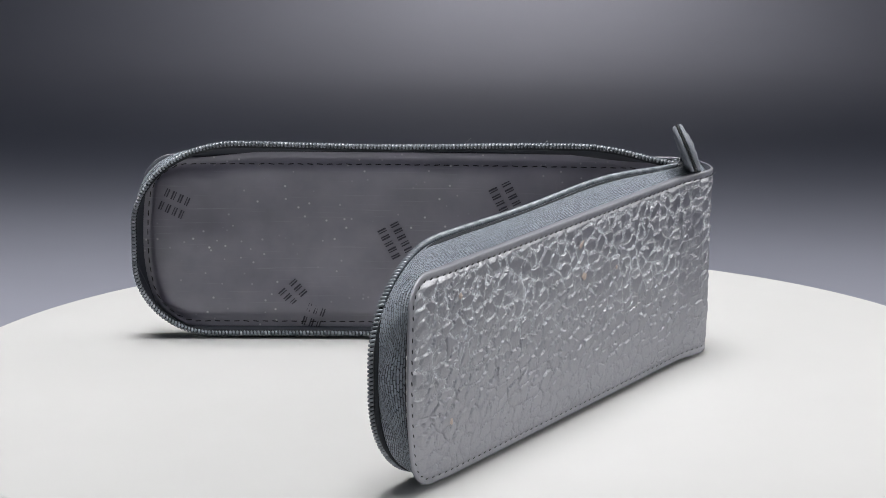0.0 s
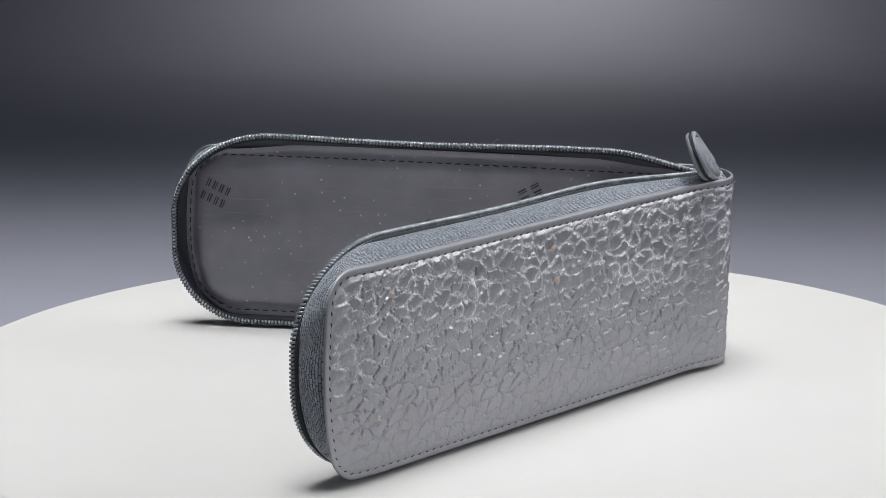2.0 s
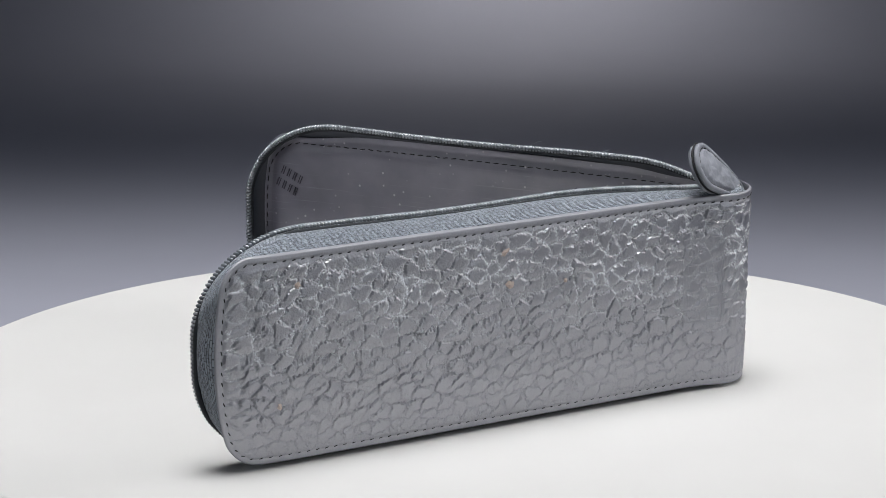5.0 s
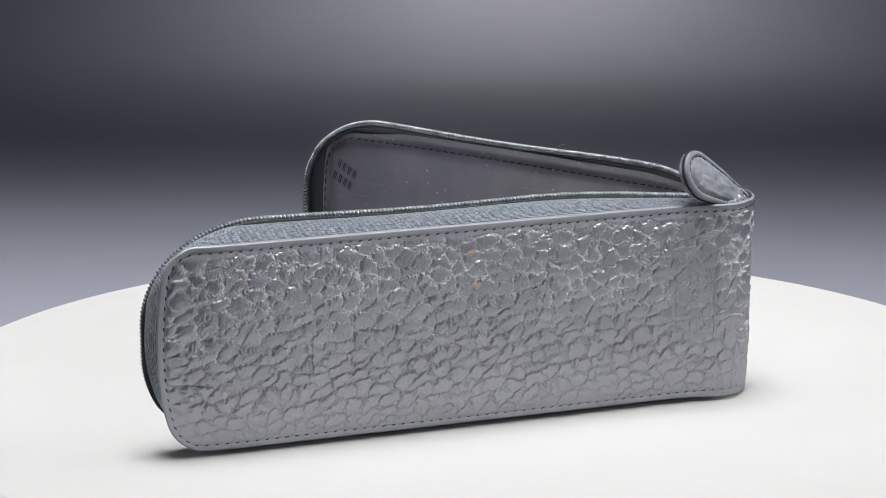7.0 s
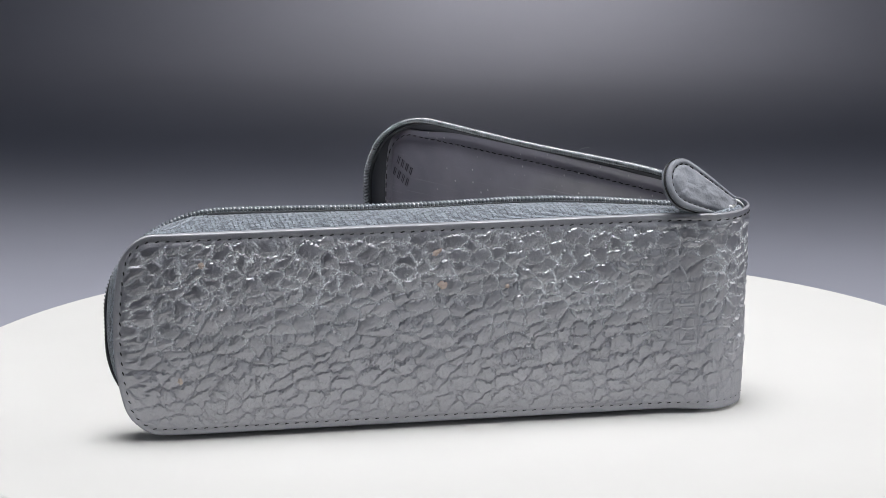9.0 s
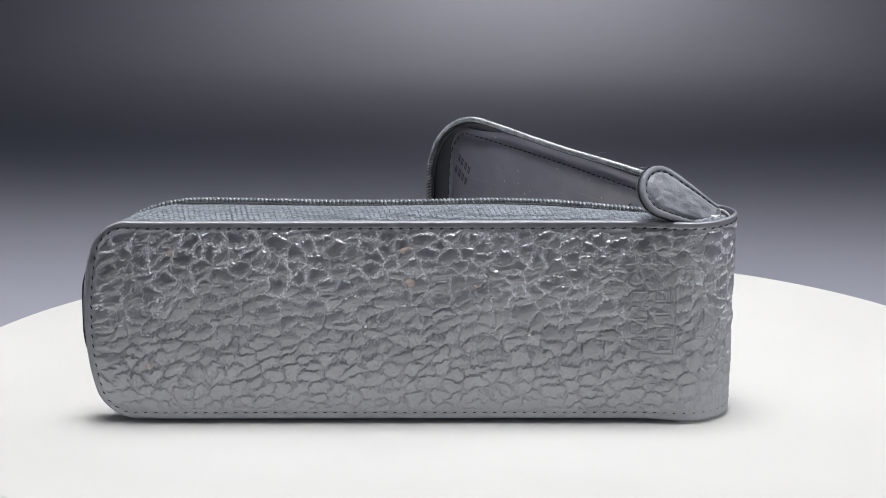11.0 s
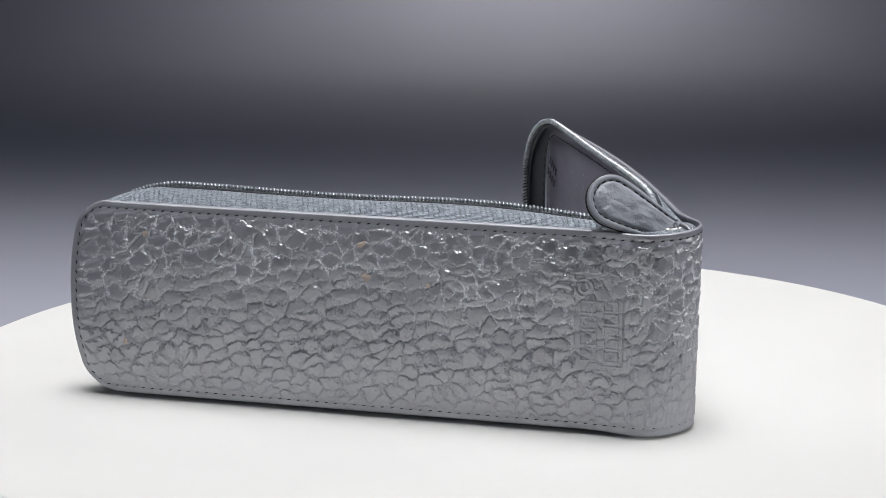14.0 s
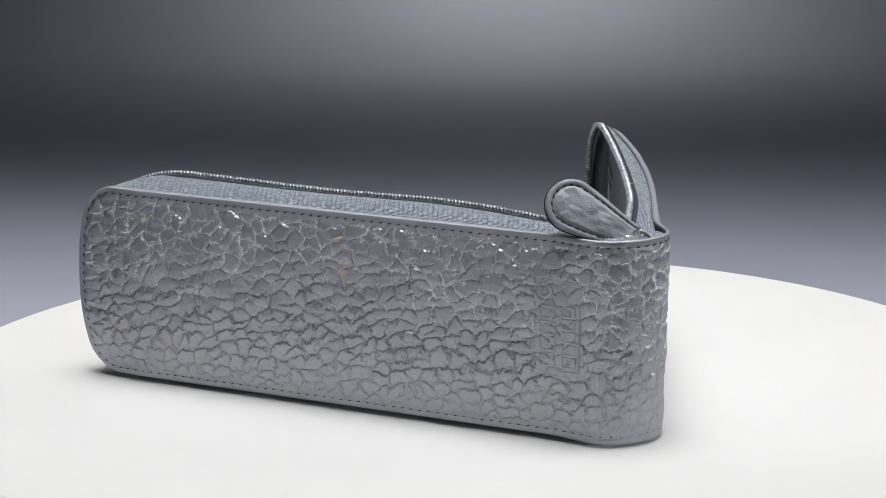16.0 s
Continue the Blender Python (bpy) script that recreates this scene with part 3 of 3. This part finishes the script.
# ---- slider, ring and pull tab ----
TAB_BASE = Vector((0.0688, 0.0388, 0.0580))
TAB_ROUND = Vector((0.0653, 0.0222, 0.0672))
TAB_FACE = Vector((0.912, 0.003, 0.41))


def build_pull(case):
    x = (TAB_ROUND - TAB_BASE)
    span = x.length
    x.normalize()
    z = (TAB_FACE - x * TAB_FACE.dot(x)).normalized()
    m = Matrix((x, z.cross(x), z)).transposed().to_4x4()
    m.translation = TAB_BASE
    R, r0 = 0.0073, 0.0040
    out = []
    for s in np.linspace(-100, 100, 61):
        out.append((span + R * math.cos(radians(s)), R * math.sin(radians(s))))
    x1, y1 = out[-1]
    for f in np.linspace(0.06, 1, 20):
        w = f * f * (3 - 2 * f)
        out.append((x1 + (0.0 - x1) * f, y1 + (r0 - y1) * (0.55 * f + 0.45 * w)))
    for s in np.linspace(100, 260, 13)[1:-1]:
        out.append((0.0012 + 0.0045 * math.cos(radians(s)) * 0.55, r0 * math.sin(radians(s))))
    x2, y2 = out[0]
    for f in np.linspace(1, 0.06, 20):
        w = f * f * (3 - 2 * f)
        out.append((x2 + (0.0 - x2) * f, y2 + (-r0 - y2) * (0.55 * f + 0.45 * w)))
    out = np.array(out)
    k = len(out)
    med = np.stack([np.clip(out[:, 0], 0.0016, span), np.zeros(k)], -1)
    prof = [(1.0, 0.00030), (1.005, 0.00075), (0.99, 0.0013), (0.95, 0.0016), (0.86, 0.00165), (0.80, 0.00155), (0.755, 0.0011), (0.70, 0.0016), (0.66, 0.0018), (0.62, 0.0020), (0.56, 0.00205),
            (0.5, 0.0021), (0.43, 0.0021), (0.36, 0.0022), (0.29, 0.0022), (0.22, 0.0022), (0.15, 0.0022), (0.08, 0.0022), (0.0, 0.0022)]
    verts, faces = [], []
    for side in (1, -1):
        base = len(verts)
        for f, h in prof:
            p = med + (out - med) * f
            wob = (fractal(p[:, 0] * 450 + 7 * side, p[:, 1] * 450, 3) - 0.45) * 0.0012 * smooth01((0.75 - f) / 0.2)
            slim = 0.75 + 0.25 * smooth01(p[:, 0] / 0.008)
            verts += [(a, b, side * (h + w) * s) for (a, b), w, s in zip(p, wob, slim)]
        faces += [tuple(base + q for q in g) for g in grid_faces(len(prof), k, flip=side < 0, wrap=True)]
    n = len(prof) * k
    faces += [(j, n + j, n + (j + 1) % k, (j + 1) % k) for j in range(k)]
    tab = mesh_ob("pull_tab", verts, faces, TAB_LEATHER, case, "padded teardrop leather zip pull with stitched edge")
    tab.matrix_basis = m
    thread = capsule_mesh("tab_stitch", 0.0014, 0.00026, THREAD, 5)
    line = med + (out - med) * 0.765
    line = np.concatenate([line, np.zeros((k, 1))], -1)
    for side in (1, -1):
        pts = resample(line, 0.0021)
        for i in range(len(pts) - 1):
            if pts[i][0] > 0.003:
                place("stitch", thread, tab, pts[i] + np.array([0, 0, side * 0.00128]), pts[i + 1] - pts[i], (0, 0, side))
    # the dark seam between the two leather layers
    edge = np.concatenate([out, np.zeros((k, 1))], -1)
    v, f = tube(np.concatenate([edge, edge[:1]]), 0.00034, 6)
    mesh_ob("seam", v, f, THREAD, tab, "black seam between two layers")
    # ring through the tab's end
    c = TAB_BASE + Vector((0.0, 0.0020, -0.0004))
    rx = Vector((0.05, 0.95, -0.30)).normalized()
    ry = Vector((-0.35, 0.25, 0.90))
    ry = (ry - rx * ry.dot(rx)).normalized()
    ang = np.linspace(0, 2 * math.pi, 41)
    pts = [c + rx * (0.0034 * math.cos(a)) + ry * (0.0028 * math.sin(a)) for a in ang]
    v, f = tube([tuple(p) for p in pts], 0.00055, 8)
    mesh_ob("ring", v, f, STEEL, case, "polished steel wire ring")
    # slider under the ring
    bm = rounded_box(0.0085, 0.0062, 0.0024, 0.0008)
    body = part("slider", bm, STEEL, case, "steel zip slider")
    body.matrix_basis = Matrix.Translation((0.0662, 0.0374, 0.0586)) @ pose(0, 0, 0, 0, 0, 28)
    bm = rounded_box(0.0050, 0.0016, 0.0016, 0.0005)
    bridge = part("bridge", bm, STEEL, body)
    bridge.matrix_basis = Matrix.Translation((0, 0, 0.0018))


def build_spine_tape(case):
    """The closed end of the zip: tape stretched from the spine's edge to the slider."""
    ang = np.linspace(SPINE_A0 - 0.05, SPINE_A1 + 0.05, 40)
    rows = 8
    f = np.linspace(0, 1, rows)
    A = np.stack([SPINE_C[0] + 0.0163 * np.cos(ang), SPINE_C[1] + 0.0163 * np.sin(ang), np.full(40, 0.0570)], -1)
    B = np.stack([0.0655 + 0.0035 * np.cos(ang), 0.0370 + 0.0035 * np.sin(ang), np.full(40, 0.0588)], -1)
    P = A[:, None] * (1 - f)[None, :, None] + B[:, None] * f[None, :, None]
    P[..., 2] += 0.0012 * np.sin(f * math.pi)[None]
    Q = P - np.array([0, 0, 0.0006])
    uv = np.stack([np.repeat((ang * 0.014)[:, None], rows, 1), np.repeat((f * 0.011)[None], 40, 0)], -1).reshape(-1, 2)
    m = 40 * rows
    faces = grid_faces(40, rows, flip=True) + [tuple(m + k for k in g) for g in grid_faces(40, rows)]
    mesh_ob("end_tape", np.concatenate([P.reshape(-1, 3), Q.reshape(-1, 3)]), faces, TAPE, case, "woven tape closing the zip's end", uvs=np.concatenate([uv, uv]))


def build_lint(case):
    for half, a, q, z in (("back", 0.060, 0.009, 0.0635), ("back", 0.036, 0.009, 0.0630), ("front", -0.004, -0.0005, 0.0560)):
        p = half_point(half, a, q, z)
        pts = [p + np.array([0.0006 * k, 0.0002 * k * k, 0.0009 * k - 0.00012 * k * k]) for k in range(5)]
        v, f = tube(pts, 0.00005, 4)
        mesh_ob("lint", v, f, FIBRE, case, "stray pale fibre")


def build_case():
    case = new("pen_case")
    tagged(case, "open black pebbled leather zip pen case standing on its long edge", "pen case")
    cover = build_cover(case)
    for half in ("front", "back"):
        build_tape(half, case)
        build_teeth(half, case)
        lining = build_lining(half, case)
        build_marks(lining, half)
    build_spine_tape(case)
    build_pull(case)
    build_lint(case)
    build_scuffs(cover)
    build_stitches(cover)
    return case


# ---- the turntable and the place round it ----
PLATTER_R, FLOOR_Z = 0.1672, -0.060


def build_turntable():
    base = new("turntable")
    base.location = (0, 0, FLOOR_Z)
    tagged(base, "white motorised display turntable with a round platter", "turntable")
    z = -FLOOR_Z
    R = PLATTER_R
    prof = [(0.0001, z)]
    prof += [(R * k, z) for k in (0.3, 0.6, 0.85, 0.97)]
    for s in np.linspace(0, 90, 7):
        prof.append((R - 0.0016 + 0.0016 * math.sin(radians(s)), z - 0.0016 + 0.0016 * math.cos(radians(s))))
    for s in np.linspace(0, 90, 5):
        prof.append((R - 0.002 + 0.002 * math.cos(radians(s)), z - 0.008 - 0.002 * math.sin(radians(s))))
    prof += [(R * 0.6, z - 0.010), (0.0001, z - 0.010)]
    v, f = lathe(prof[::-1], 160)
    platter = mesh_ob("platter", v, f, WHITE, base, "matt white round platter")
    v, f = lathe([(R - 0.0004, z - 0.0010), (R + 0.0002, z - 0.0007), (R + 0.0005, z - 0.0016), (R + 0.0005, z - 0.0078), (R - 0.0004, z - 0.0085)][::-1], 160)
    mesh_ob("edge_band", v, f, EDGE_BAND, platter, "pale green edge band")
    body = [(0.0001, 0.0), (0.112, 0.0), (0.118, 0.004), (0.118, z - 0.018), (0.112, z - 0.0125), (0.03, z - 0.0125), (0.0001, z - 0.0125)]
    v, f = lathe(body, 96)
    mesh_ob("drum", v, f, GREY_PLASTIC, base, "white plastic motor housing")
    sp = [(0.0001, z - 0.0125), (0.02, z - 0.0125), (0.02, z - 0.0095), (0.0001, z - 0.0095)]
    v, f = lathe(sp, 32)
    mesh_ob("spindle", v, f, STEEL, base)
    return base, platter


def build_backdrop():
    prof = [(-0.125, 0.0), (0.0, 0.0), (0.15, 0.0), (0.30, 0.0)]
    y0, r = 0.95, 0.35
    prof += [(0.5, 0.0), (0.7, 0.0)]
    prof += [(y0 + r * math.sin(radians(s)), r - r * math.cos(radians(s))) for s in range(0, 91, 5)]
    prof += [(y0 + r, 0.6), (y0 + r, 1.0), (y0 + r, 1.3)]
    xs = np.linspace(-0.9, 0.9, 25)
    v = [(x, y, FLOOR_Z + 0.0005 + z) for x in xs for y, z in prof]
    n = len(prof)
    faces = grid_faces(len(xs), n)
    k = len(v)
    v += [(x, y, z - 0.0004) for x, y, z in v]
    faces += [tuple(k + q for q in g) for g in grid_faces(len(xs), n, flip=True)]
    ob = mesh_ob("backdrop", v, faces, PAPER)
    tagged(ob, "seamless cool grey paper sweep behind the turntable", "backdrop", kind="structure")


def build_room():
    bm = rounded_box(2.2, 2.3, 0.04, 0.004)
    bmesh.ops.translate(bm, vec=(0, 0.15, FLOOR_Z - 0.0205), verts=bm.verts)
    desk = part("desk", bm, DESK, None, smooth=False)
    tagged(desk, "dark laminate desk under the paper sweep", "desk", kind="structure")
    for name, size, at in (("wall_north", (4.2, 0.1, 2.6), (0, 2.05, 0.4)), ("wall_south", (4.2, 0.1, 2.6), (0, -2.05, 0.4)),
                           ("wall_east", (0.1, 4.0, 2.6), (2.05, 0, 0.4)), ("wall_west", (0.1, 4.0, 2.6), (-2.05, 0, 0.4)),
                           ("ceiling", (4.2, 4.2, 0.1), (0, 0, 1.75)), ("floor", (4.2, 4.2, 0.1), (0, 0, -0.95))):
        bm = bmesh.new()
        bmesh.ops.create_cube(bm, size=1.0)
        bmesh.ops.scale(bm, vec=size, verts=bm.verts)
        bmesh.ops.translate(bm, vec=at, verts=bm.verts)
        ob = part(name, bm, WALL, None, smooth=False)
        tagged(ob, "plain grey studio " + name.split("_")[0], name.split("_")[0], kind="structure")


build_backdrop()
build_room()
turntable, platter = build_turntable()
case = build_case()


def motions():
    times = [0.5 * k for k in range(int(SECONDS * 2) + 1)]
    walk(case, [(t, pose(0, 0, 0, 0, 0, TURN * t)) for t in times])
    walk(platter, [(t, pose(0, 0, 0, 0, 0, TURN * t)) for t in times])


motions()
